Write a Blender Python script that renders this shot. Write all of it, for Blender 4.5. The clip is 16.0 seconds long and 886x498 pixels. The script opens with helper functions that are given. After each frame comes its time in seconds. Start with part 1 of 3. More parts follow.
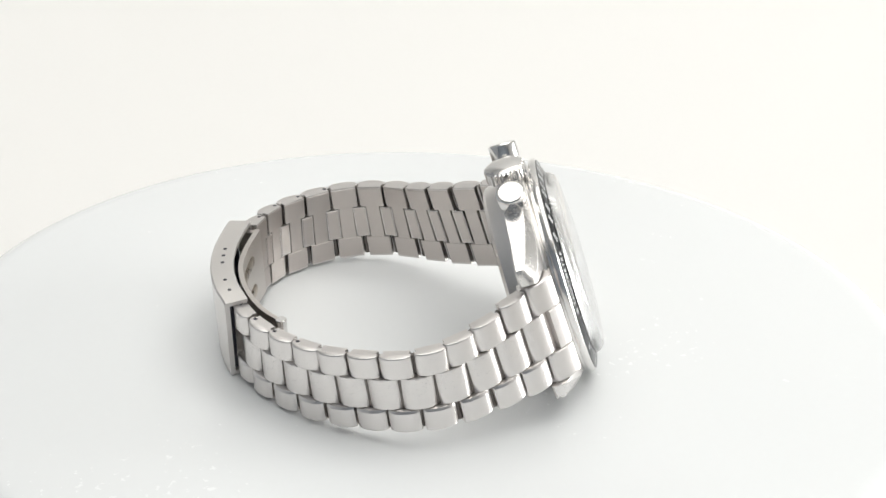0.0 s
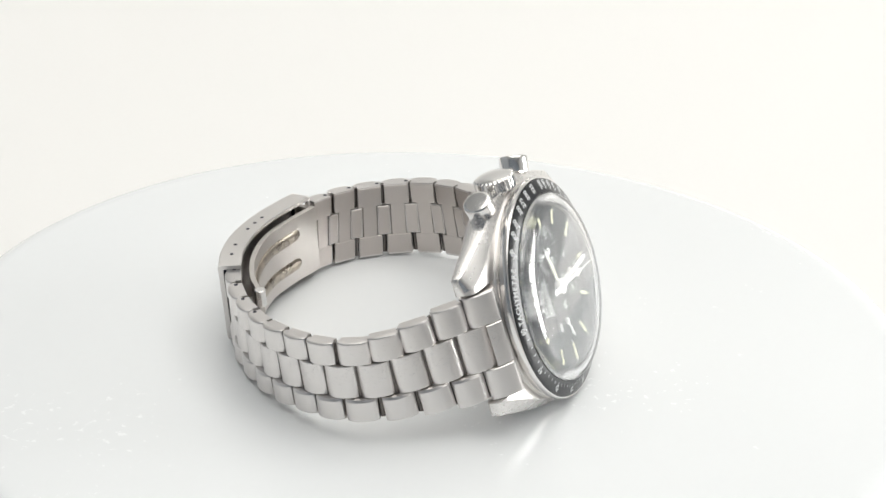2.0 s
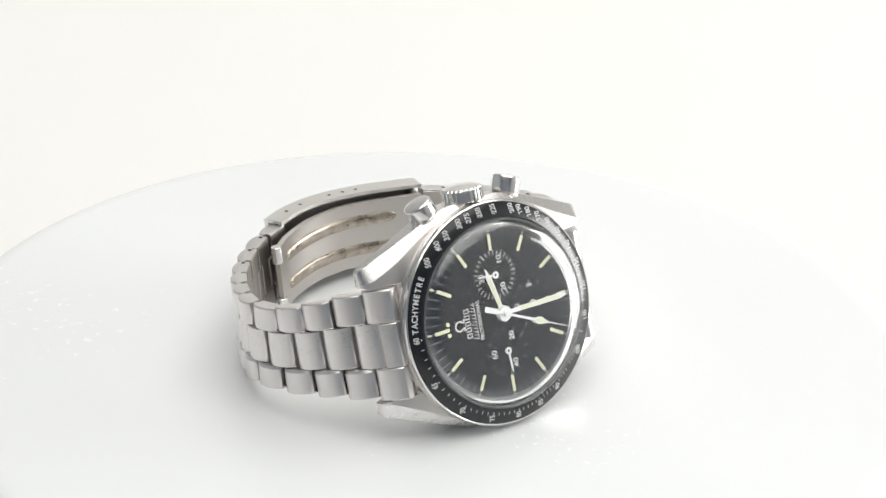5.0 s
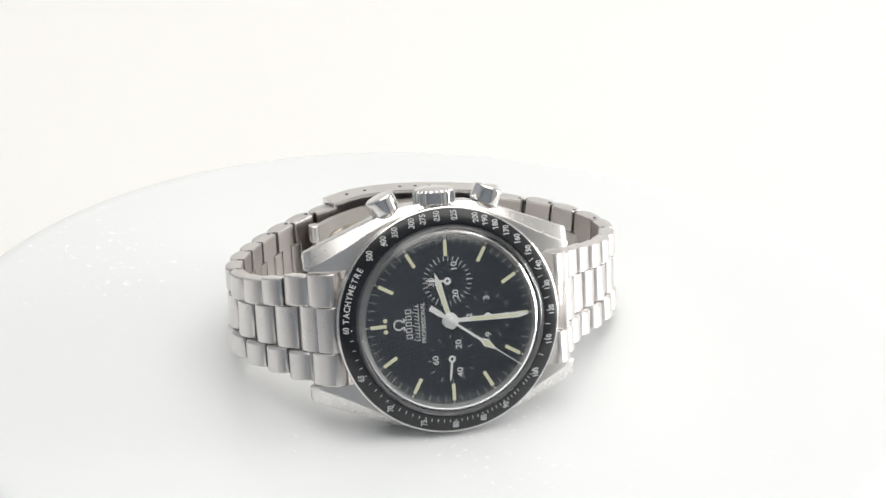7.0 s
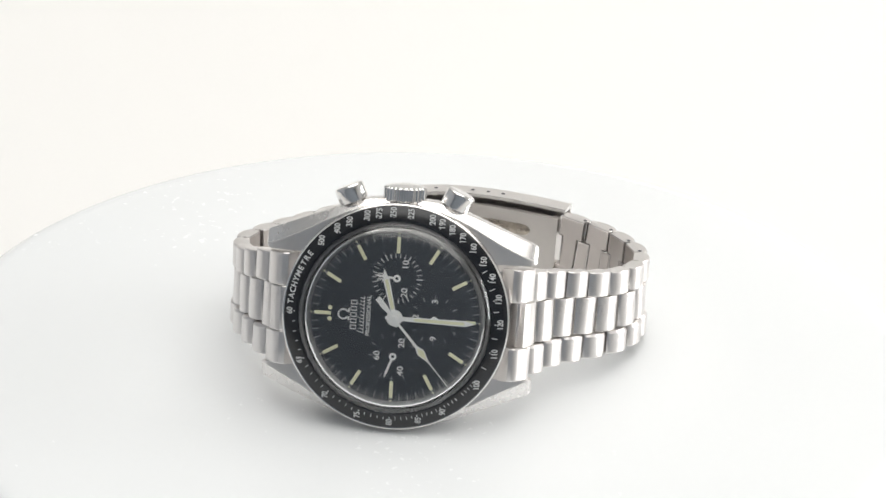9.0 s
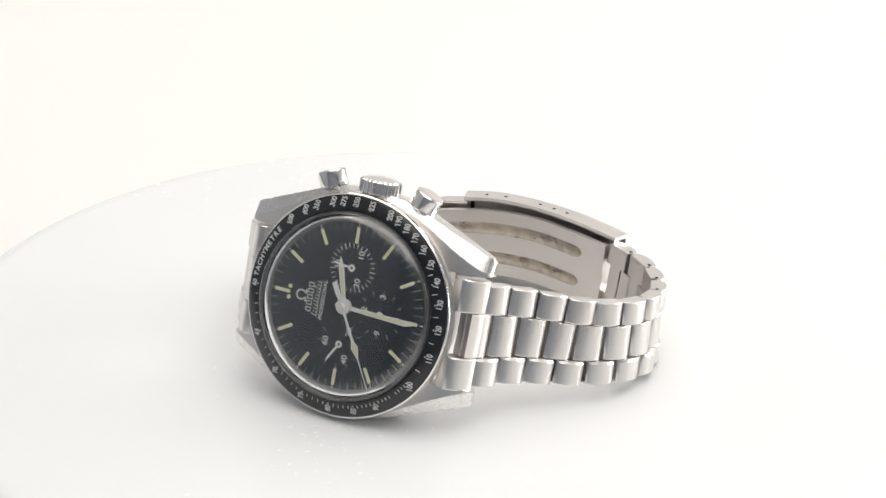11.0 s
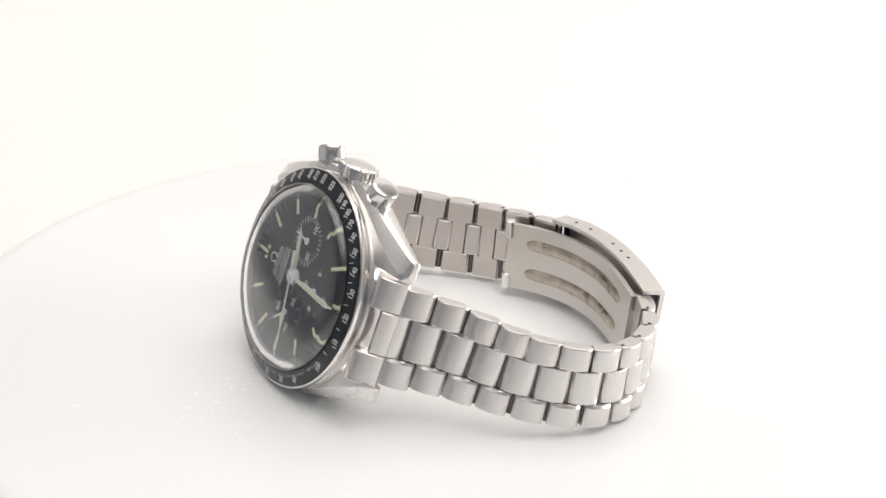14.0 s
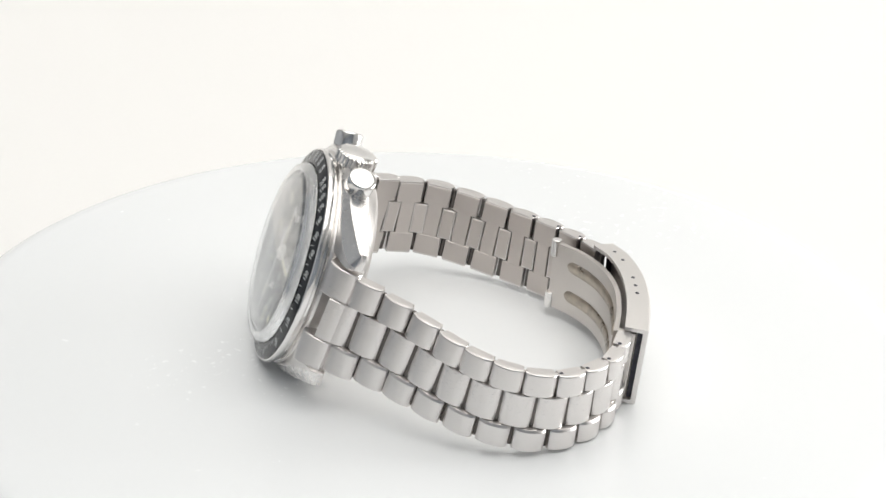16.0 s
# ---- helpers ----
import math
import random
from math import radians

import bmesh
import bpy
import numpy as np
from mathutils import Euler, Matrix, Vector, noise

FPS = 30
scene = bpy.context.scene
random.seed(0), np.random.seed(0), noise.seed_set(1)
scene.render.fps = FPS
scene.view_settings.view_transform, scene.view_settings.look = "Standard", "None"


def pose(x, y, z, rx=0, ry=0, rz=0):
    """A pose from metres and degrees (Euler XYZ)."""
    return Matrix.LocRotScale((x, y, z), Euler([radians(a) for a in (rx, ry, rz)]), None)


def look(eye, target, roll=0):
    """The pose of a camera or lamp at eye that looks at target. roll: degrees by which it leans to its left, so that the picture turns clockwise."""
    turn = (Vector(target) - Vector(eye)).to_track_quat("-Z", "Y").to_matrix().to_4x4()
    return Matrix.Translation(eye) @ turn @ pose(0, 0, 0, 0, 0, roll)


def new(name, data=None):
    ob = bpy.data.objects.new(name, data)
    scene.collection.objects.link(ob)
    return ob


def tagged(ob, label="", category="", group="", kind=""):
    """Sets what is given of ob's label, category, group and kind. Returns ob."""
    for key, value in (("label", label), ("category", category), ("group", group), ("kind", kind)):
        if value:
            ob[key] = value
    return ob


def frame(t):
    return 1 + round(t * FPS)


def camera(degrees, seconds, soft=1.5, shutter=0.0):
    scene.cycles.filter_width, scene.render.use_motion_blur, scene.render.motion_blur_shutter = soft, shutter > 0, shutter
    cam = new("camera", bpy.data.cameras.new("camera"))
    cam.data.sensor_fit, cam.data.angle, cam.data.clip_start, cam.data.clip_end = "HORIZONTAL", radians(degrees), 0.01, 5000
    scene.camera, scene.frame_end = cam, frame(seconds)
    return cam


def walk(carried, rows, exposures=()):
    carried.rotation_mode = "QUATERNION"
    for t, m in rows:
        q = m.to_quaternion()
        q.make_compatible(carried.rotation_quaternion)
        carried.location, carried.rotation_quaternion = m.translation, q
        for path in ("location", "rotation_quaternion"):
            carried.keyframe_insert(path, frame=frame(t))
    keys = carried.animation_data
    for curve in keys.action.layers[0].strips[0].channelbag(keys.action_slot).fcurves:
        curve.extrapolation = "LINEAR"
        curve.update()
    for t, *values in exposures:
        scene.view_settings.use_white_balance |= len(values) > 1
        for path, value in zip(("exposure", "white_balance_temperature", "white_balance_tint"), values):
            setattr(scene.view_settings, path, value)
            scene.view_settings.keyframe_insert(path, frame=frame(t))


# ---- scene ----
cam = camera(16.137, 16.0, soft=1.5)
CAM = pose(0.0, -0.50794, 0.2730, 63.641, -1.778, 0.581)
# the clip's camera opens up and warms a little while the black dial turns away
walk(cam, [(0.0, CAM), (16.0, CAM)], [(0.0, -0.03, 6500, 9), (2.0, -0.03, 6500, 9), (4.0, 0.0, 6500, 9), (7.0, 0.03, 6500, 10), (9.5, 0.03, 6500, 10),
                                      (12.2, 0.11, 6750, 13), (13.6, 0.11, 6750, 13), (15.4, 0.04, 6550, 11), (16.0, 0.02, 6500, 10)])

# ---- light ----
world = bpy.data.worlds.new("studio_air")
scene.world = world
world.use_nodes = True
WORLD_STRENGTH = 0.1
world.node_tree.nodes["Background"].inputs[0].default_value = (1.0, 0.97, 0.93, 1)
world.node_tree.nodes["Background"].inputs[1].default_value = WORLD_STRENGTH
scene.view_settings.exposure = 0.0


def area(name, m, sx, sy, power, colour):
    lamp = bpy.data.lights.new(name, "AREA")
    lamp.shape, lamp.size, lamp.size_y, lamp.energy, lamp.color = "RECTANGLE", sx, sy, power, colour
    ob = new(name, lamp)
    ob.matrix_basis = m
    return ob


# daylight in the opening of the side window, and the room's broad ceiling panel
area("window_light", look((1.19, 0.27, 0.03), (0.0, 0.27, 0.03)), 0.60, 0.84, 16.5, (0.985, 0.985, 0.97))
area("ceiling_light", look((0.14, 0.02, 1.14), (0.05, 0, 0)), 1.5, 1.5, 13.6, (1.0, 0.985, 0.952))

# ---- materials ----


def material(name, colour, rough=0.5, metal=0.0, ior=1.5, transmission=0.0):
    m = bpy.data.materials.new(name)
    m.use_nodes = True
    b = m.node_tree.nodes["Principled BSDF"]
    b.inputs["Base Color"].default_value = (*colour, 1)
    b.inputs["Roughness"].default_value = rough
    b.inputs["Metallic"].default_value = metal
    b.inputs["IOR"].default_value = ior
    b.inputs["Transmission Weight"].default_value = transmission
    return m


def textured(name, colour, rough, metal, stretch, scale, bump, wear, rough_span=0.1, big=60.0):
    """Grain stretched along one axis, plus a coarse patchy wear; both at real size."""
    m = material(name, colour, rough, metal)
    n, l = m.node_tree.nodes, m.node_tree.links
    b = n["Principled BSDF"]
    tc = n.new("ShaderNodeTexCoord")
    mp = n.new("ShaderNodeMapping")
    mp.inputs["Scale"].default_value = stretch
    fine = n.new("ShaderNodeTexNoise")
    fine.inputs["Scale"].default_value, fine.inputs["Detail"].default_value = scale, 4
    coarse = n.new("ShaderNodeTexNoise")
    coarse.inputs["Scale"].default_value, coarse.inputs["Detail"].default_value = big, 5
    l.new(tc.outputs["Object"], mp.inputs[0])
    l.new(mp.outputs[0], fine.inputs["Vector"])
    l.new(tc.outputs["Object"], coarse.inputs["Vector"])
    ramp = n.new("ShaderNodeMapRange")
    ramp.inputs[1].default_value, ramp.inputs[2].default_value = 0.3, 0.7
    ramp.inputs[3].default_value, ramp.inputs[4].default_value = rough - rough_span, rough + rough_span
    add = n.new("ShaderNodeMath")
    add.operation = "MULTIPLY_ADD"
    add.inputs[1].default_value, add.inputs[2].default_value = 0.5, 0.0
    l.new(fine.outputs[0], add.inputs[0])
    half = n.new("ShaderNodeMath")
    half.operation = "MULTIPLY_ADD"
    half.inputs[1].default_value = 0.5
    l.new(coarse.outputs[0], half.inputs[0])
    l.new(add.outputs[0], half.inputs[2])
    l.new(half.outputs[0], ramp.inputs[0])
    l.new(ramp.outputs[0], b.inputs["Roughness"])
    mix = n.new("ShaderNodeMix")
    mix.data_type = "RGBA"
    mix.inputs["A"].default_value = (*[c * (1 - wear) for c in colour], 1)
    mix.inputs["B"].default_value = (*[min(1, c * (1 + wear)) for c in colour], 1)
    l.new(half.outputs[0], mix.inputs["Factor"])
    l.new(mix.outputs["Result"], b.inputs["Base Color"])
    if bump:
        bn = n.new("ShaderNodeBump")
        bn.inputs["Strength"].default_value, bn.inputs["Distance"].default_value = bump, 0.00004
        l.new(fine.outputs[0], bn.inputs["Height"])
        l.new(bn.outputs[0], b.inputs["Normal"])
    return m


def warped(m, scale, distance):
    """A broad, shallow unevenness of a moulded surface."""
    n, l = m.node_tree.nodes, m.node_tree.links
    tc, nz, bp = n.new("ShaderNodeTexCoord"), n.new("ShaderNodeTexNoise"), n.new("ShaderNodeBump")
    nz.inputs["Scale"].default_value, nz.inputs["Detail"].default_value = scale, 0.0
    bp.inputs["Strength"].default_value, bp.inputs["Distance"].default_value = 1.0, distance
    l.new(tc.outputs["Object"], nz.inputs["Vector"])
    l.new(nz.outputs[0], bp.inputs["Height"])
    l.new(bp.outputs[0], n["Principled BSDF"].inputs["Normal"])


# links are stretched along their own length, so the grain runs along the bracelet
BRUSHED = textured("brushed_steel", (0.75, 0.722, 0.705), 0.30, 1.0, (1, 14, 14), 900, 0.05, 0.05, 0.05)
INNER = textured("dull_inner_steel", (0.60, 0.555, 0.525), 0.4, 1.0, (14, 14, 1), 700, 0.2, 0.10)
SATIN = textured("satin_case_steel", (0.76, 0.735, 0.715), 0.37, 1.0, (1, 1, 1), 1500, 0.03, 0.06, 0.06)
POLISHED = textured("polished_steel", (0.83, 0.815, 0.80), 0.17, 1.0, (1, 1, 1), 1200, 0.0, 0.05, 0.03)
POLISHED_FACET = textured("polished_lug_steel", (0.80, 0.78, 0.765), 0.27, 1.0, (1, 1, 1), 1200, 0.0, 0.05, 0.03)
BLACK_RING = textured("black_anodised_aluminium", (0.008, 0.009, 0.012), 0.2, 0.0, (1, 1, 1), 1500, 0.02, 0.2, 0.04)
DIAL = textured("matte_black_dial", (0.014, 0.017, 0.022), 0.6, 0.0, (1, 1, 1), 3000, 0.05, 0.15)
RING = textured("grey_tension_ring", (0.085, 0.088, 0.092), 0.4, 0.0, (1, 1, 1), 1500, 0.0, 0.1)
LUME = textured("aged_luminous_paint", (0.72, 0.72, 0.50), 0.6, 0.0, (1, 1, 1), 4000, 0.1, 0.08)
WHITE = textured("white_lacquer", (0.78, 0.79, 0.78), 0.45, 0.0, (1, 1, 1), 4000, 0.0, 0.05)
PRINT = textured("white_print", (0.62, 0.63, 0.63), 0.6, 0.0, (1, 1, 1), 4000, 0.0, 0.1)
FAINT = textured("faint_grey_print", (0.30, 0.32, 0.33), 0.6, 0.0, (1, 1, 1), 4000, 0.0, 0.15)
# near-black; in the clasp ends and holes it stands in for shade
DARK = textured("dark_clasp_gap", (0.02, 0.02, 0.035), 0.5, 0.0, (1, 1, 1), 2000, 0.0, 0.2)
# steel tone darkened to paint in the shade between the links
JOINT_SHADE = textured("joint_shade_steel", (0.17, 0.155, 0.145), 0.45, 1.0, (1, 1, 1), 900, 0.1, 0.3)
BLADE_STEEL = textured("worn_blade_steel", (0.63, 0.595, 0.565), 0.34, 1.0, (1, 1, 1), 900, 0.0, 0.05, 0.03)
BRASSY = textured("yellowed_steel_groove", (0.45, 0.40, 0.34), 0.33, 1.0, (1, 1, 1), 500, 0.05, 0.7, big=500)
PLATE = textured("white_turntable_plastic", (0.825, 0.84, 0.848), 0.26, 0.0, (1, 1, 1), 600, 0.0, 0.012, 0.02, big=14)
warped(PLATE, 13.0, 0.0042)
PAPER = textured("white_backdrop_paper", (0.88, 0.868, 0.848), 0.8, 0.0, (1, 1, 1), 900, 0.05, 0.02, big=6)
FABRIC = textured("white_wall_paint", (0.82, 0.81, 0.79), 0.9, 0.0, (1, 1, 1), 900, 0.1, 0.03, big=4)
ROOM = textured("grey_room_paint", (0.19, 0.21, 0.235), 0.8, 0.0, (1, 1, 1), 300, 0.1, 0.06, big=3)
DIAL.node_tree.nodes["Principled BSDF"].inputs["Specular IOR Level"].default_value = 0.04
GLASS_RIM = material("worn_acrylic_rim", (1, 1, 1), 0.16, 0.0, 1.56, 1.0)
GLASS = material("acrylic_crystal", (1, 1, 1), 0.06, 0.0, 1.62, 1.0)
# fine scratches spread part of the gloss of the old crystal
shader = GLASS.node_tree.nodes["Principled BSDF"]
shader.inputs["Coat Weight"].default_value, shader.inputs["Coat Roughness"].default_value = 0.4, 0.15
BLACK_RING.node_tree.nodes["Principled BSDF"].inputs["Specular IOR Level"].default_value = 0.65
FRONT_PAINT = textured("blue_grey_room_paint", (0.27, 0.30, 0.34), 0.8, 0.0, (1, 1, 1), 300, 0.1, 0.06, big=3)
PALE_PAINT = textured("pale_grey_room_paint", (0.50, 0.52, 0.55), 0.8, 0.0, (1, 1, 1), 300, 0.1, 0.06, big=3)

# ---- mesh helpers (millimetres in, metres out) ----
MM = 0.001


def solid(name, bm, mat, parent=None, label="", m=None, smooth=False, angle=35):
    bmesh.ops.recalc_face_normals(bm, faces=bm.faces)
    me = bpy.data.meshes.new(name)
    for v in bm.verts:
        v.co *= MM
    if smooth:
        for f in bm.faces:
            f.smooth = True
        for e in bm.edges:
            if len(e.link_faces) == 2 and e.calc_face_angle(0) > radians(angle):
                e.smooth = False
    bm.to_mesh(me)
    bm.free()
    me.materials.append(mat)
    ob = new(name, me)
    if parent:
        ob.parent = parent
    if m is not None:
        ob.matrix_basis = m
    if label:
        ob["label"] = label
    return ob


def part(name, bm, mat, parent, label="", m=None, smooth=True, angle=35):
    return solid(name, bm, mat, parent, label, m, smooth, angle)


def lathe(profile, steps=96, axis=2, closed=False):
    """A profile of (radius, height) turned round z."""
    bm = bmesh.new()
    rings = []
    for r, h in profile:
        if r < 1e-6:
            rings.append([bm.verts.new((0, 0, h))])
        else:
            rings.append([bm.verts.new((r * math.cos(2 * math.pi * k / steps), r * math.sin(2 * math.pi * k / steps), h)) for k in range(steps)])
    pairs = list(zip(rings, rings[1:] + ([rings[0]] if closed else [])))
    if not closed:
        pairs = pairs[:len(rings) - 1]
    for a, b in pairs:
        for k in range(steps):
            q = (k + 1) % steps
            if len(a) == 1 and len(b) == 1:
                continue
            if len(a) == 1:
                bm.faces.new((a[0], b[k], b[q]))
            elif len(b) == 1:
                bm.faces.new((a[k], b[0], a[q]))
            else:
                bm.faces.new((a[k], b[k], b[q], a[q]))
    return bm


def loft(sections, caps=True):
    bm = bmesh.new()
    rows = [[bm.verts.new(p) for p in s] for s in sections]
    n = len(rows[0])
    for a, b in zip(rows, rows[1:]):
        for k in range(n):
            bm.faces.new((a[k], a[(k + 1) % n], b[(k + 1) % n], b[k]))
    if caps:
        bm.faces.new(rows[0])
        bm.faces.new(rows[-1])
    return bm


def box(x0, x1, y0, y1, z0, z1, bevel=0.0, seg=2):
    bm = bmesh.new()
    bmesh.ops.create_cube(bm, size=1.0, matrix=Matrix.Translation(((x0 + x1) / 2, (y0 + y1) / 2, (z0 + z1) / 2)) @ Matrix.Diagonal((x1 - x0, y1 - y0, z1 - z0, 1)))
    if bevel:
        bmesh.ops.bevel(bm, geom=list(bm.edges), offset=bevel, segments=seg, affect="EDGES", profile=0.6)
    return bm


def merge(target, bm, m=None):
    if m is not None:
        bm.transform(m)
    me = bpy.data.meshes.new("tmp")
    bm.to_mesh(me)
    bm.free()
    target.from_mesh(me)
    bpy.data.meshes.remove(me)


# ---- studio ----
def sweep():
    """White paper that runs from under the turntable up the back in one curve."""
    pts = [(-420, -26), (240, -26)] + [(240 + 160 * math.sin(a), 134 - 160 * math.cos(a)) for a in np.linspace(0.1, math.pi / 2, 12)] + [(400, 620)]
    bm = bmesh.new()
    rows = [[bm.verts.new((x, y, z)) for x in np.linspace(-240, 260, 9)] for y, z in pts]
    for a, b in zip(rows, rows[1:]):
        for k in range(8):
            bm.faces.new((a[k], a[k + 1], b[k + 1], b[k]))
    ob = solid("backdrop", bm, PAPER, smooth=True)
    sol = ob.modifiers.new("thick", "SOLIDIFY")
    sol.thickness, sol.offset = 0.0006, -1
    return tagged(ob, "seamless white paper backdrop swept up behind the turntable", "backdrop", kind="structure")


sweep()
tagged(solid("table_top", box(-440, 280, -440, 420, -60, -28, 2.0), ROOM), "plain grey table top under the white paper", "table top", kind="structure")
tagged(solid("floor", box(-1300, 1320, -1300, 1300, -820, -800), ROOM), "plain grey room floor", "floor", kind="structure")
tagged(solid("wall_left", box(-1320, -1300, -1300, 1300, -800, 1200), PALE_PAINT), "plain pale grey painted room wall", "wall", kind="structure")
tagged(solid("wall_front", box(-1320, 1320, -1320, -1300, -800, 1200), FRONT_PAINT), "plain blue-grey painted room wall", "wall", kind="structure")
tagged(solid("wall_back", box(-1320, 1320, 1300, 1320, -800, 1200), FABRIC), "plain white painted room wall", "wall", kind="structure")
tagged(solid("ceiling", box(-1320, 1320, -1320, 1320, 1200, 1220), FABRIC), "plain white ceiling", "ceiling", kind="structure")
right = box(1200, 1220, -1300, -60, -800, 1200)
merge(right, box(1200, 1220, 600, 1300, -800, 1200))
merge(right, box(1200, 1220, -60, 600, -800, -440))
merge(right, box(1200, 1220, -60, 600, 460, 1200))
tagged(solid("wall_right", right, FABRIC), "plain white painted room wall with a window opening", "wall", kind="structure")


def turntable():
    base = new("turntable")
    r = 91.5
    top = lathe([(0, 0), (30, 0), (60, 0), (r - 4.5, 0), (r - 3.0, -0.12), (r - 1.7, -0.5), (r - 0.7, -1.2), (r - 0.15, -2.2), (r, -3.3), (r, -7), (r - 1, -8), (0, -8)], 160)
    part("platter", top, PLATE, base, "glossy white round platter")
    foot = lathe([(0, -8.2), (70, -8.2), (72, -10), (72, -24), (70, -25.6), (0, -25.6)], 96)
    part("drive_base", foot, PLATE, base)
    return tagged(base, "glossy white round display turntable on paper", "turntable")


table = turntable()

# ---- the watch ----
watch = tagged(new("wrist_watch"), "steel chronograph watch with black dial lying on its side", "watch")
HEAD_UP = 19.9
TO_TABLE = pose(3.968 * MM, -24.548 * MM, HEAD_UP * MM, 0, 0, 15.487) @ pose(0, 0, 0, -18.556, 0, 0) @ pose(0, 0, 0, 0, -0.6, 0)
# dial space: x to 3 o'clock, y to 12 o'clock, z out of the dial
DIAL_AXES = Matrix(((0, -1, 0, 0), (0, 0, -1, 0), (1, 0, 0, 0), (0, 0, 0, 1)))
HEAD = TO_TABLE @ DIAL_AXES


def clock(deg, r, z=0.0):
    a = radians(deg)
    return Vector((r * math.sin(a), r * math.cos(a), z))


def turned(deg, r=0.0, z=0.0):
    """A pose at that clock angle whose y axis points outwards."""
    return Matrix.Translation(clock(deg, r, z)) @ pose(0, 0, 0, 0, 0, -deg)


def case():
    bm = lathe([(0, -10.6), (16.4, -10.6), (17.2, -10.0), (17.6, -8.4), (18.2, -7.4), (19.0, -5.0), (19.75, -2.8), (19.6, -2.3), (19.0, -2.2), (0, -2.2)], 128)
    body = part("case", bm, SATIN, watch, "satin steel case with polished bevelled lugs", HEAD)
    # y, outer x, ridge x, ridge z, outer edge z, bottom z
    broad = [(1.0, 20.5, 19.4, -2.4, -3.3, -7.3), (6.0, 20.2, 18.9, -2.4, -3.4, -7.3), (9.5, 19.2, 17.8, -2.4, -3.5, -7.2), (13.0, 17.8, 16.2, -2.45, -3.7, -7.2), (16.5, 16.4, 14.2, -2.6, -4.2, -7.2),
             (19.5, 15.2, 12.7, -3.0, -4.8, -7.3), (21.8, 14.2, 11.6, -3.6, -5.3, -7.4), (23.0, 13.75, 11.1, -4.1, -5.6, -7.45), (23.6, 13.5, 10.95, -4.6, -5.9, -7.4), (23.9, 13.1, 10.85, -5.1, -6.1, -7.2), (24.0, 12.7, 10.8, -5.6, -6.4, -7.0)]
    slim = [(y, x - 0.9 + 0.02 * y, r - 0.6 + 0.01 * y, a, b, c) for y, x, r, a, b, c in broad]
    for sx, keys in ((1, broad), (-1, slim)):
        for sy in (1, -1):
            secs = []
            for y in list(np.linspace(1.0, 21.5, 18)) + [22.2, 22.7, 23.1, 23.4, 23.6, 23.75, 23.9, 24.0]:
                xo, xr, zr, zo, zb = [float(np.interp(y, [k[0] for k in keys], [k[j] for k in keys])) for j in range(1, 6)]
                xi = float(np.interp(y, (1, 10, 23.2, 24), (8, 10.1, 10.1, 10.4)))
                ring = [(xi, zb), (xi, zr), (xr - 0.12, zr), (xr + 0.1, zr - 0.12), (xo - 0.1, zo + 0.1), (xo, zo - 0.15), (xo, zb + 0.3), (xo - 0.3, zb)]
                secs.append([(sx * x, sy * y, z) for x, z in ring])
            lug = part("lug", loft(secs), SATIN, body, "bevelled lug with a polished outer facet", smooth=True, angle=22)
            lug.data.materials.append(POLISHED_FACET)
            for k, f in enumerate(lug.data.polygons):
                if k % 8 in (3, 5) or k >= 8 * (len(secs) - 1):
                    f.material_index = 1
    # gasket step and bezel foot
    part("bezel_foot", lathe([(18.6, -2.3), (19.4, -2.3), (19.5, -1.9), (19.2, -1.7), (19.2, -1.2), (18.6, -1.2)], 128, closed=True), POLISHED, body)
    return body


def bezel():
    rim = part("bezel", lathe([(16.9, 0.3), (17.3, 0.4), (17.4, 0.6), (19.55, 0.1), (19.75, 0.18), (19.95, 0.0), (20.05, -0.5), (19.85, -1.1), (19.3, -1.25), (16.9, -1.25)], 160, closed=True), POLISHED, watch, "polished steel bezel rim", HEAD)
    part("bezel_insert", lathe([(16.93, 0.98), (17.0, 1.08), (17.12, 1.08), (17.42, 0.99), (19.5, 0.34), (19.58, 0.27), (19.5, 0.0), (16.93, 0.4)], 160, closed=True), BLACK_RING, rim, "black tachymetre ring with white numerals")
    return rim


def on_bezel(r):
    return 0.985 - (r - 17.42) * (0.63 / 2.08)


def lettering(name, text, size, m, mat, parent, depth=0.012, width=1.0):
    cu = bpy.data.curves.new(name, "FONT")
    cu.body, cu.size, cu.align_x, cu.align_y, cu.extrude = text, size * MM, "CENTER", "CENTER", depth * MM
    cu.offset = 0.018 * size * MM
    tmp = bpy.data.objects.new(name, cu)
    me = bpy.data.meshes.new_from_object(tmp)
    bpy.data.objects.remove(tmp)
    me.transform(Matrix.Diagonal((width, 1, 1, 1)))
    me.materials.clear()
    me.materials.append(mat)
    ob = new(name, me)
    ob.parent = parent
    ob.matrix_basis = m
    return ob


def mm_pose(m):
    m = m.copy()
    m.translation *= MM
    return m


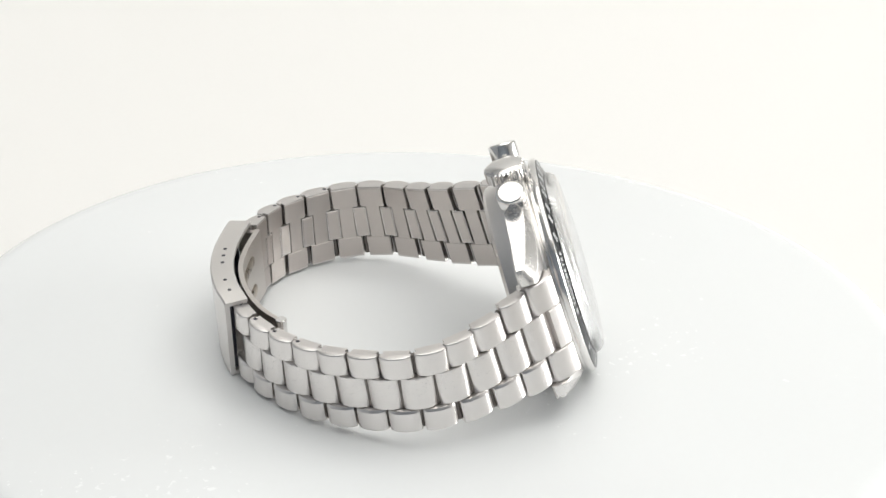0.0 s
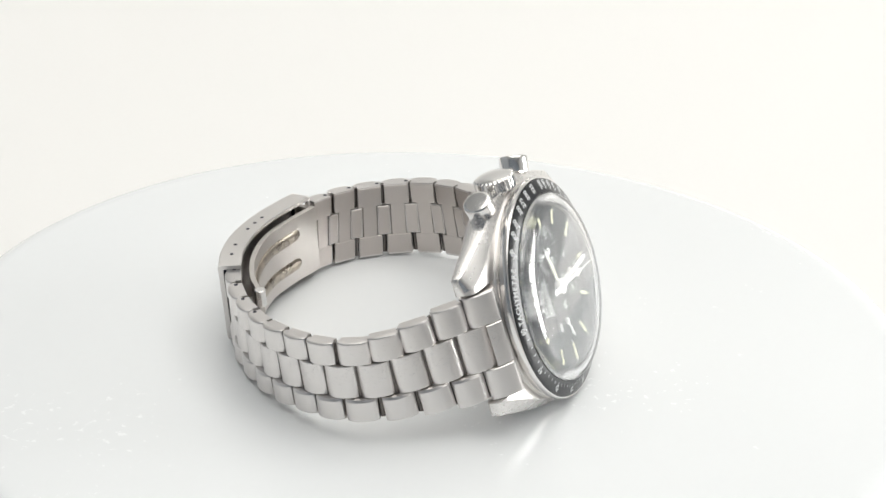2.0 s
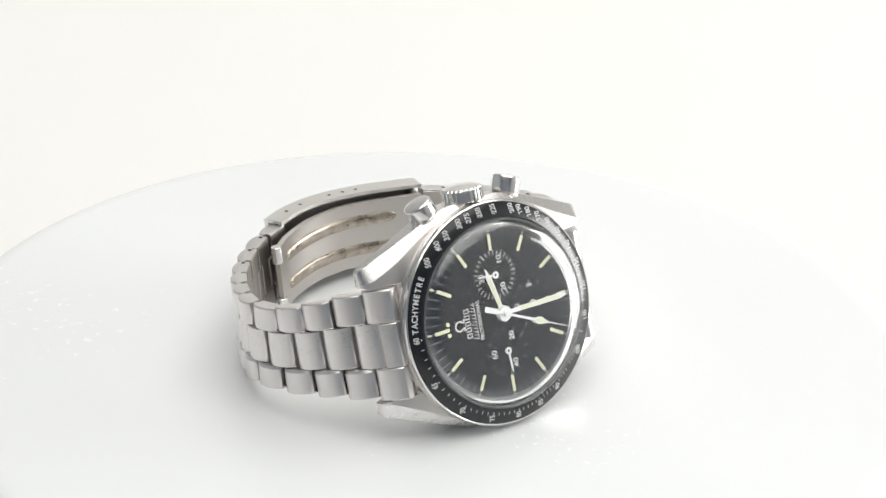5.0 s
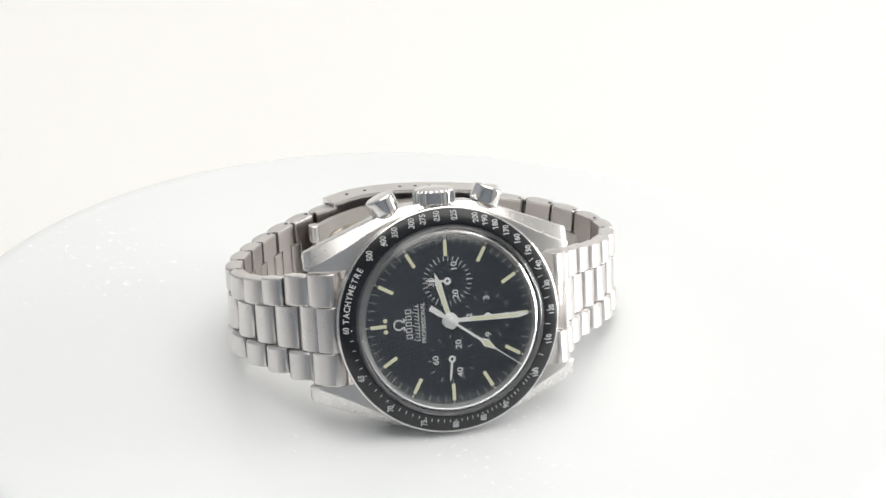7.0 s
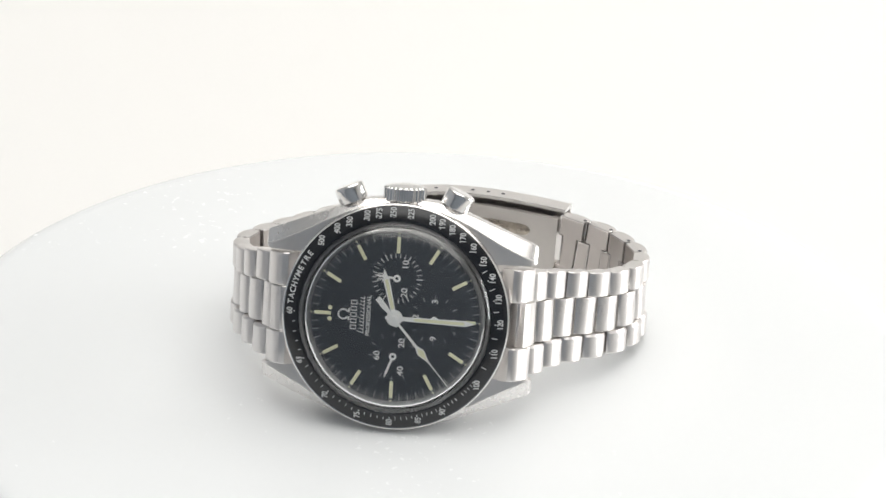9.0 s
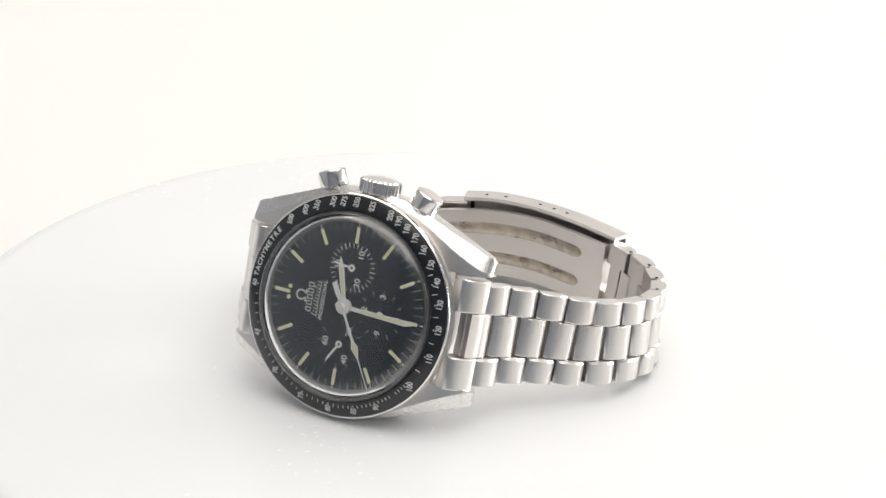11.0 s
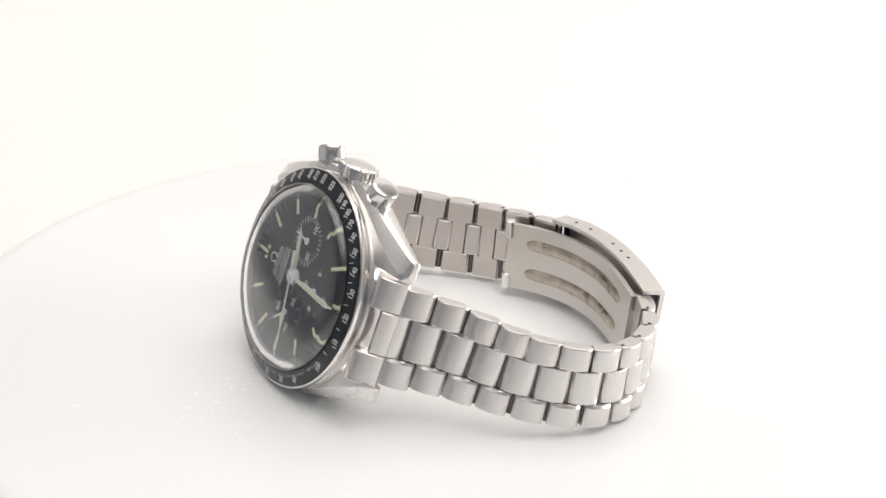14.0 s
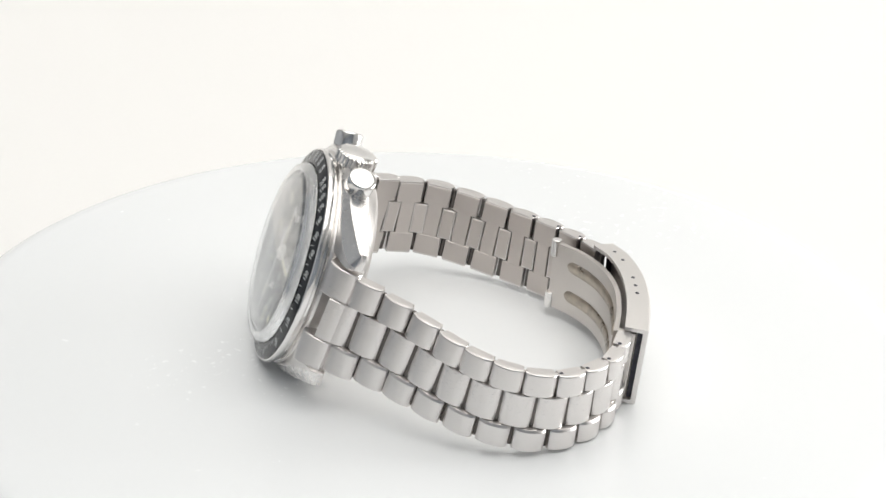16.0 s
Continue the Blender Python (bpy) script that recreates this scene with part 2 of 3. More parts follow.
def tachymetre(rim):
    slope = math.degrees(math.atan(0.63 / 2.08))
    for v in (500, 400, 350, 300, 275, 250, 225, 200, 190, 180, 170, 160, 150, 140, 130, 120, 110, 100, 90, 85, 80, 75, 70, 65, 60):
        a = 3600 / v * 6
        r = 18.55
        # upright figures that lie on the sloping ring
        lean = Matrix.Translation(clock(a, r, on_bezel(r) + 0.012)) @ pose(0, 0, 0, 0, 0, -a) @ pose(0, 0, 0, -slope, 0, 0) @ pose(0, 0, 0, 0, 0, a)
        lettering("numeral", str(v), 1.5, mm_pose(lean), PRINT, rim, width=0.80)
        dot = lathe([(0, 0.02), (0.13, 0.02), (0.13, -0.03), (0, -0.03)], 10)
        if v not in (500,):
            part("dot", dot, PRINT, rim, m=mm_pose(turned(a, 17.68, on_bezel(17.68) + 0.012)))
    word = "TACHYMETRE"
    for k, ch in enumerate(word):
        a = 5.0 + 3.2 * k
        r = 18.5
        m = turned(a, r, on_bezel(r) + 0.012) @ pose(0, 0, 0, -slope, 0, 0)
        lettering("letter", ch, 1.5, mm_pose(m), PRINT, rim, width=0.92)
    mark = box(-0.05, 0.05, -0.28, 0.28, -0.03, 0.02)
    first = None
    speeds = [v for v in list(range(61, 100)) if v % 5] + [105, 115, 125, 135, 145]
    for v in speeds:
        a = 3600 / v * 6
        m = mm_pose(turned(a, 17.82, on_bezel(17.82) + 0.012) @ pose(0, 0, 0, -slope, 0, 0))
        if v > 100:
            m = m @ Matrix.Diagonal((1.2, 1.7, 1, 1))
        if first is None:
            first = part("tick", mark, PRINT, rim, m=m)
        else:
            o = first.copy()
            scene.collection.objects.link(o)
            o.matrix_basis = m


def crystal():
    outer = [(16.88, 0.2), (16.88, 1.45), (16.8, 1.8), (16.55, 2.2), (16.15, 2.55)]
    cap = [(15.6 * k, 3.65 - 0.72 * k * k - 0.06 * k ** 6) for k in np.linspace(1, 0, 14)]
    inner = [(14.9 * k, 2.45 - 0.8 * k * k) for k in np.linspace(0, 1, 12)]
    prof = outer + cap[:-1] + [(0, 3.65), (0, 2.45)] + inner[1:] + [(15.7, 0.9), (15.9, 0.2)]
    bm = lathe(prof, 128, closed=True)
    ob = part("crystal", bm, GLASS, watch, "clear domed acrylic crystal", HEAD, angle=50)
    ob.visible_shadow = False
    # the turned rim is worn dull
    ob.data.materials.append(GLASS_RIM)
    for f in ob.data.polygons:
        if math.hypot(f.center.x, f.center.y) > 0.0157:
            f.material_index = 1
    return ob


SUBS = {"minutes": (90, ((120, "10"), (240, "20"), (0, "30"))), "seconds": (270, ((120, "20"), (240, "40"), (0, "60"))), "hours": (180, ((90, "3"), (180, "6"), (270, "9"), (0, "12")))}


def copies(first, poses):
    for m in poses:
        o = first.copy()
        scene.collection.objects.link(o)
        o.matrix_basis = m


def dial():
    plate = part("dial", lathe([(0, -0.1), (15.9, -0.1), (15.9, -1.0), (0, -1.0)], 128), DIAL, watch, "matte black dial with three subdials", HEAD)
    part("tension_ring", lathe([(15.15, -0.08), (15.8, 0.75), (15.88, 0.75), (15.88, -0.1)], 128, closed=True), RING, plate, "dark grey ring round the dial")
    part("gasket", lathe([(15.92, 0.16), (16.86, 0.16), (16.86, -1.2), (15.92, -1.2)], 128, closed=True), DARK, plate, "dark seal under the crystal")
    at = [turned(k * 6, 14.25, -0.085) for k in range(60)]
    first = part("tick", box(-0.055, 0.055, -0.75, 0.75, -0.02, 0.02), FAINT, plate, m=mm_pose(at[0]))
    copies(first, [mm_pose(m) for m in at[1:]])
    # luminous batons
    for k in range(12):
        mid, half = (12.8, 1.5)
        if k == 6:
            mid, half = 13.3, 1.0
        part("hour_marker", box(-0.31, 0.31, -half, half, -0.05, 0.12, 0.05, 1), LUME, plate, m=mm_pose(turned(k * 30, mid, -0.06)))
        part("minute_dot", lathe([(0, 0.03), (0.15, 0.03), (0.15, -0.03), (0, -0.03)], 12), LUME, plate, m=mm_pose(turned(k * 30, 15.0, -0.02)))
    for s in (-1, 1):
        part("hour_marker", lathe([(0, 0.12), (0.36, 0.1), (0.4, -0.05), (0, -0.05)], 16), LUME, plate, m=mm_pose(turned(s * 4.9, 11.5, -0.06)))
    for name, (ang, words) in SUBS.items():
        c = clock(ang, 6.9, -0.09)
        sub = part("subdial", lathe([(0, 0.0), (4.6, 0.0), (4.7, 0.015), (4.75, 0.0), (4.75, -0.1), (0, -0.1)], 64), DIAL, watch, "black subdial with white numerals", HEAD @ mm_pose(Matrix.Translation(c + Vector((0, 0, 0.02)))))
        n = {"minutes": 30, "seconds": 12, "hours": 12}[name]
        t = part("tick", box(-0.06, 0.06, -0.42, 0.42, -0.02, 0.02), PRINT if name == "minutes" else FAINT, sub, m=mm_pose(turned(0, 4.0, 0.03)))
        copies(t, [mm_pose(turned(k * 360 / n, 4.0, 0.03)) @ Matrix.Diagonal((1.3 if k % 5 == 0 else 1, 1.35 if k % 5 == 0 and n == 30 else 1, 1, 1)) for k in range(1, n)])
        for a, w in words:
            p = clock(a, 3.25 if name == "hours" else 2.85, 0.04)
            lettering("numeral", w, 1.5, mm_pose(Matrix.Translation(p)), PRINT, sub, width=1.12)
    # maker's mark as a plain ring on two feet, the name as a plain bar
    arc = [radians(a) for a in np.linspace(-60, 240, 22)]
    ring = loft([[((r) * math.cos(a), (r) * math.sin(a), z) for r, z in ((0.62, -0.02), (0.62, 0.03), (0.86, 0.03), (0.86, -0.02))] for a in arc])
    merge(ring, box(0.3, 0.95, -0.98, -0.72, -0.02, 0.03))
    merge(ring, box(-0.95, -0.3, -0.98, -0.72, -0.02, 0.03))
    ring.transform(Matrix.Scale(1.15, 4))
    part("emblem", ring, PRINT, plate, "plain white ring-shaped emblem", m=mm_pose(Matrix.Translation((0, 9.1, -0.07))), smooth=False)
    # the maker's name: five plain upright frames; the line below it: a row of slanted strokes
    for k in range(5):
        x = (k - 2) * 1.1
        bars = box(-0.4, -0.24, -0.55, 0.55, -0.02, 0.03)
        for b in ((0.24, 0.4, -0.55, 0.55), (-0.24, 0.24, 0.41, 0.55), (-0.24, 0.24, -0.55, -0.41)):
            merge(bars, box(*b, -0.02, 0.03))
        part("name_bar", bars, PRINT, plate, m=mm_pose(Matrix.Translation((x, 7.3, -0.07))), smooth=False)
    for k in range(11):
        up = 0.75 if k in (0, 4, 8) else 0.38
        stroke = loft([[(-0.07, -0.4, z), (0.07, -0.4, z), (0.07 + 0.3 * (up + 0.4), up, z), (-0.07 + 0.3 * (up + 0.4), up, z)] for z in (-0.02, 0.03)])
        merge(stroke, box(-0.05, 0.5, -0.42, -0.3, -0.02, 0.028))
        part("name_bar", stroke, PRINT, plate, m=mm_pose(Matrix.Translation(((k - 5.2) * 0.6, 5.85, -0.07))), smooth=False)
    lettering("word", "PROFESSIONAL", 1.05, mm_pose(Matrix.Translation((0, 4.65, -0.06))), PRINT, plate, width=1.0)
    return plate


def pointer(name, outline, z, thick, mat, m, parent, label=""):
    bm = bmesh.new()
    low = [bm.verts.new((x, y, z)) for x, y in outline]
    top = [bm.verts.new((x, y, z + thick)) for x, y in outline]
    bm.faces.new(low)
    bm.faces.new(top)
    n = len(low)
    for k in range(n):
        bm.faces.new((low[k], low[(k + 1) % n], top[(k + 1) % n], top[k]))
    return part(name, bm, mat, parent, label, m, smooth=False)


def both(half):
    return half + [(-x, y) for x, y in reversed(half) if abs(x) > 1e-6]


SUB_AT = clock(270, 6.9)


def pointers():
    hour = pointer("hour_pointer", both([(0.32, -1.6), (0.4, 1.2), (0.55, 6.9), (0, 8.9)]), 0.55, 0.14, WHITE, HEAD @ pose(0, 0, 0, 0, 0, -75), watch, "white baton hour pointer")
    part("lume_strip", box(-0.28, 0.28, 1.6, 6.9, 0.68, 0.73), LUME, hour, smooth=False)
    minute = pointer("minute_pointer", both([(0.3, -1.6), (0.36, 1.2), (0.5, 12.4), (0, 14.1)]), 0.85, 0.14, WHITE, HEAD @ pose(0, 0, 0, 0, 0, -180.5), watch, "white baton minute pointer")
    part("lume_strip", box(-0.25, 0.25, 3.5, 12.2, 0.98, 1.03), LUME, minute, smooth=False)
    part("hub", lathe([(0, 1.75), (0.45, 1.7), (0.5, 1.3), (1.35, 1.25), (1.4, 0.4), (1.1, 0.1), (0, 0.1)], 32), WHITE, minute)
    sweep_ = pointer("seconds_pointer", both([(0.5, -4.6), (0.5, -2.6), (0.2, -0.6), (0.24, 6.3), (0.72, 7.5), (0.1, 9.6), (0.05, 15.0)]), 1.32, 0.1, WHITE, HEAD, watch, "slim white chronograph seconds pointer")
    part("lume_tip", pointer_tip(), LUME, sweep_, smooth=False)
    small = []
    for ang, a in ((90, 6), (180, 2)):
        small.append(small_pointer(clock(ang, 6.9), a))
    running = small_pointer(SUB_AT, 278)
    return sweep_, running


def pointer_tip():
    bm = bmesh.new()
    vs = [bm.verts.new(p) for p in ((0, 6.6, 1.45), (0.55, 7.6, 1.45), (0, 9.2, 1.45), (-0.55, 7.6, 1.45))]
    lo = [bm.verts.new((v.co.x, v.co.y, 1.40)) for v in vs]
    bm.faces.new(vs)
    bm.faces.new(lo)
    for k in range(4):
        bm.faces.new((vs[k], vs[(k + 1) % 4], lo[(k + 1) % 4], lo[k]))
    return bm


def small_pointer(c, a):
    m = HEAD @ mm_pose(Matrix.Translation(c)) @ pose(0, 0, 0, 0, 0, -a)
    ob = pointer("subdial_pointer", both([(0.16, 0.4), (0.2, 1.0), (0.2, 3.0), (0.02, 4.0)]), 0.22, 0.08, WHITE, m, watch, "small white subdial pointer")
    part("hub", lathe([(0.28, 0.34), (0.62, 0.34), (0.66, 0.2), (0.6, 0.05), (0.28, 0.05)], 24, closed=True), WHITE, ob)
    return ob


def crown_and_pushers(body):
    out = pose(0, 0, 0, 0, 90, 0)
    # fluted crown
    n, secs = 26, []
    for r, h, flute in ((0.05, 0, 0), (2.5, 0.0, 0), (3.3, 0.25, 0.0), (3.5, 0.5, 1), (3.5, 2.5, 1), (3.3, 2.8, 0.0), (2.6, 3.1, 0), (1.3, 3.3, 0), (0.05, 3.35, 0)):
        ring = []
        for k in range(n * 4):
            rr = r + (flute * 0.26 if k % 4 in (0, 1) else -flute * 0.02)
            a = 2 * math.pi * k / (n * 4)
            ring.append((rr * math.cos(a), rr * math.sin(a), h))
        secs.append(ring)
    part("crown", loft(secs), POLISHED, watch, "fluted polished crown", HEAD @ mm_pose(Matrix.Translation((19.7, 0, -5.1)) @ out), angle=25)
    for a in (65.5, 114.5):
        m = HEAD @ mm_pose(Matrix.Translation(clock(a, 0, -4.9)) @ pose(0, 0, 0, 0, 0, 90 - a) @ out)
        cap = part("pusher", lathe([(0, 21.0), (2.0, 21.0), (2.55, 21.3), (2.6, 21.6), (2.6, 23.75), (2.55, 23.98), (2.42, 24.15), (2.2, 24.24), (1.9, 24.27), (0, 24.3)], 40), POLISHED, watch, "polished round chronograph pusher", m)
        part("stem", lathe([(0, 18.6), (1.9, 18.6), (1.9, 20.0), (1.45, 20.2), (1.45, 21.4), (0, 21.4)], 32), POLISHED, cap)


body = case()
rim = bezel()
tachymetre(rim)
dial_plate = dial()
SWEEP, RUNNING = pointers()
crown_and_pushers(body)
crystal()

# ---- bracelet: its line in the watch head's space, millimetres ----
# x, y, height of the middle, lean in degrees, half width
LINE_12 = [(-18.6, 1.4, -0.1, 0, 10.0), (-21.0, 4.7, -0.2, 0, 9.85), (-24.0, 8.9, -0.2, 0.5, 9.39), (-26.89, 13.41, -0.2, 1.5, 8.68), (-29.26, 18.4, -0.2, 3, 8.12), (-31.33, 23.95, 0.23, 4.5, 7.63),
           (-31.88, 30.35, 1.23, 6, 7.42), (-29.11, 37.9, 2.34, 7.5, 7.33), (-24.08, 46.01, 3.57, 9, 7.27), (-16.6, 53.5, 5.47, 10.5, 7.2), (-9.0, 58.0, 7.15, 12, 7.0), (-2.4, 59.6, 7.77, 12, 7.0)]
LINE_6 = [(18.4, 0.9, -0.3, 0, 10), (20.4, 3.9, -0.45, 0, 9.67), (23.1, 8.65, -0.5, 0.5, 9.21), (26.56, 15.02, -0.4, 1.5, 8.56), (30.63, 20.62, -0.55, 3, 8.16), (34.9, 25.96, -0.6, 4.5, 7.8),
          (39.14, 32.38, -0.01, 6, 7.54), (40.9, 39.64, 1.07, 7.5, 7.45), (39.18, 46.67, 2.53, 9, 7.32), (33.47, 53.56, 4.63, 10.5, 7.2), (25.6, 57.2, 6.47, 12, 6.9), (19.3, 59.0, 7.4, 12, 6.9)]
COVER = [(-6.9, 59.7, 7.7, 12, 7.8), (-1.8, 61.1, 8.6, 12, 7.7), (5.4, 61.9, 8.9, 12, 7.6), (13.2, 61.6, 8.5, 12, 7.6), (19.8, 60.6, 7.75, 12, 7.7), (25.3, 59.4, 7.0, 12, 7.8)]
BLADE = [(-12.0, 51.8, 5.0, 10, 6.5), (-7.0, 55.2, 6.2, 11, 6.5), (0.0, 57.7, 7.3, 12, 6.5), (8.0, 58.6, 7.6, 12, 6.5), (16.0, 57.8, 7.0, 12, 6.5), (24.0, 55.9, 6.2, 12, 6.5)]


class Line:
    def __init__(self, pts, n=24):
        p = np.array(pts, float)
        q = np.vstack([2 * p[0] - p[1], p, 2 * p[-1] - p[-2]])
        out = []
        for i in range(len(p) - 1):
            a, b, c, d = q[i:i + 4]
            for u in np.linspace(0, 1, n, endpoint=False):
                out.append(0.5 * (2 * b + (c - a) * u + (2 * a - 5 * b + 4 * c - d) * u * u + (3 * b - a - 3 * c + d) * u ** 3))
        out.append(p[-1])
        self.v = np.array(out)
        self.s = np.concatenate([[0], np.cumsum(np.linalg.norm(np.diff(self.v[:, :3], axis=0), axis=1))])
        self.length = self.s[-1]

    def at(self, s):
        return np.array([np.interp(s, self.s, self.v[:, k]) for k in range(5)])

    def frame_at(self, s, side):
        """Pose in head space: x along the line, z across the bracelet (up), y outwards; and the half width."""
        a = self.at(s)
        t = Vector((self.at(s + 0.6) - self.at(s - 0.6))[:3]).normalized()
        lean = radians(a[3])
        w = Vector((0, -math.sin(lean), math.cos(lean)))
        w = (w - w.dot(t) * t).normalized()
        o = w.cross(t).normalized() * side
        x = o.cross(w)
        m = Matrix.Identity(4)
        for k, v in enumerate((x, o, w)):
            m.col[k][:3] = v
        m.translation = Vector(a[:3])
        return m, a[4]


THICK = 2.9


def link_mesh(length, z0, z1, thick=THICK, crown_=1.08, inner=0.0, soft0=0.3, soft1=0.3, proud=0.0):
    """A link: slightly barrelled outside, flat inside, rounded rims. inner: how much shorter its back is."""
    h = length / 2
    prof = [(u * h, thick / 2 + proud - crown_ * (0.55 * u * u + 0.45 * abs(u) ** 5)) for u in (-1, -0.96, -0.88, -0.75, -0.55, -0.3, 0, 0.3, 0.55, 0.75, 0.88, 0.96, 1)]
    ring = prof + [(h, -thick / 2 * 0.2), (h - inner, -thick / 2 * 0.3), (h - inner, -thick / 2), (-h + inner, -thick / 2), (-h + inner, -thick / 2 * 0.3), (-h, -thick / 2 * 0.2)]
    secs = []
    for z, k in ((z0, soft0), (z0 + soft0 * 0.25, soft0 * 0.42), (z0 + soft0 * 1.0, 0), (z1 - soft1 * 1.0, 0), (z1 - soft1 * 0.25, soft1 * 0.42), (z1, soft1)):
        secs.append([(x * (1 - k / h * 0.25), y - k if y > 0 else y + k * 0.3, z) for x, y in ring])
    return loft(secs)


def bracelet(line, side, n, start, pitch):
    cut_of = lambda hw: hw * 0.42
    # solid end piece between the lugs, notched for the first middle link; the links hang on it
    root, hw = line.frame_at(start - 2.6, side)
    span = [(-3.45, 0.45), (-3.25, 1.0), (-2.95, 1.42), (-2.45, 1.66), (-1.4, 1.82), (0.0, 1.85), (1.2, 1.72), (1.9, 1.48), (2.35, 1.15), (2.6, 0.7)]

    def hood(z0, z1, x1, soft):
        ring = [(x, y) for x, y in span if x <= x1] + [(x1, -1.7), (-3.2, -1.7)]
        zs = ((z0, soft), (z0 + 0.07, soft * 0.45), (z0 + 0.25, 0), (z1 - 0.25, 0), (z1 - 0.07, soft * 0.45), (z1, soft))
        return loft([[(x, y - k if y > 0 else y, z) for x, y in ring] for z, k in zs])

    e = hood(4.02, 9.9, 2.6, 0.3)
    merge(e, hood(-9.9, -4.02, 2.6, 0.3))
    merge(e, hood(-4.0, 4.0, 0.0, 0.3))
    band = part("bracelet_half", e, BRUSHED, watch, "brushed steel three-row link bracelet half", TO_TABLE @ mm_pose(root), angle=25)
    back = mm_pose(root).inverted()
    for i in range(n):
        s = start + pitch * (i + 0.5)
        m, hw = line.frame_at(s, side)
        cut = cut_of(hw)
        mm = back @ mm_pose(m)
        # outer rows stand a little proud of the middle row
        part("link", link_mesh(pitch - 0.32, cut + 0.05, hw, inner=0.45, soft0=0.22, soft1=0.25, proud=0.15), BRUSHED, band, m=mm, angle=25)
        part("link", link_mesh(pitch - 0.32, -hw, -cut - 0.05, inner=0.45, soft0=0.25, soft1=0.6, proud=0.25), BRUSHED, band, m=mm, angle=25)
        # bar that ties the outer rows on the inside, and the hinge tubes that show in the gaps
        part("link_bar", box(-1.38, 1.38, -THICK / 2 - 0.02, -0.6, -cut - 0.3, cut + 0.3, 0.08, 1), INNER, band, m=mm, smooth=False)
        # the tubes' dark colour stands in for the shade deep in the joints
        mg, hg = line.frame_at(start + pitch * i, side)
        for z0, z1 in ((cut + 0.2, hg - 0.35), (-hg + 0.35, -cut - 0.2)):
            part("hinge_tube", lathe([(0, z0), (0.5, z0), (0.5, z1), (0, z1)], 12), JOINT_SHADE, band, "hinge tube coloured dark as joint shade", m=back @ mm_pose(mg @ Matrix.Translation((0, -0.3, 0))))
        part("hinge_tube", lathe([(0, -cut + 0.1), (0.62, -cut + 0.1), (0.62, cut - 0.1), (0, cut - 0.1)], 12), JOINT_SHADE, band, "hinge tube coloured dark as joint shade", m=mm @ mm_pose(Matrix.Translation((0, -0.1, 0))))
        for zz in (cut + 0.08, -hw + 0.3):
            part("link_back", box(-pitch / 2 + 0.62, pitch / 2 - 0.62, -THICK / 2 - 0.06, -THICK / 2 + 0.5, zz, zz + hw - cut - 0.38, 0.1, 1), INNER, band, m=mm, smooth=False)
        if i >= n - 4:
            part("pin", lathe([(0, 0.05), (0.36, 0.05), (0.4, 0.0), (0, 0.0)], 12), DARK, band, m=mm @ mm_pose(Matrix.Translation((pitch / 2 - 1.0, -0.2, hw - 0.02))))
        # middle row sits half a link back
        mc, hc = line.frame_at(start + pitch * i, side)
        cc = cut_of(hc)
        part("centre_link", link_mesh(pitch - 0.38, -cc + 0.05, cc - 0.05, THICK - 0.1, inner=1.55, soft0=0.15, soft1=0.15), BRUSHED, band, m=back @ mm_pose(mc), angle=25)
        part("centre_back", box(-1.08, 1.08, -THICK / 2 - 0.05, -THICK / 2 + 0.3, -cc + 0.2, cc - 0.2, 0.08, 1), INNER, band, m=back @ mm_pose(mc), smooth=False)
    return band


L12, L6 = Line(LINE_12), Line(LINE_6)
bracelet(L12, 1, 11, 6.95, 6.05)
bracelet(L6, -1, 11, 6.95, 5.97)


def strip(line, ring_of, name, mat, parent, label="", steps=28, s0=0.0, s1=1.0, side=1, smooth=True, angle=35):
    secs = []
    for k in range(steps + 1):
        m, hw = line.frame_at(line.length * (s0 + (s1 - s0) * k / steps), side)
        secs.append([m @ Vector((0, y, z)) for y, z in ring_of(hw, k / steps)])
    return part(name, loft(secs), mat, parent, label, smooth=smooth, angle=angle)


def rounded(u):
    """Width of a pressed groove along its length: full, with half-round ends."""
    over = max(0.0, abs(2 * u - 1) - 0.86) / 0.14
    return max(0.06, math.sqrt(max(0.0, 1 - over * over)))


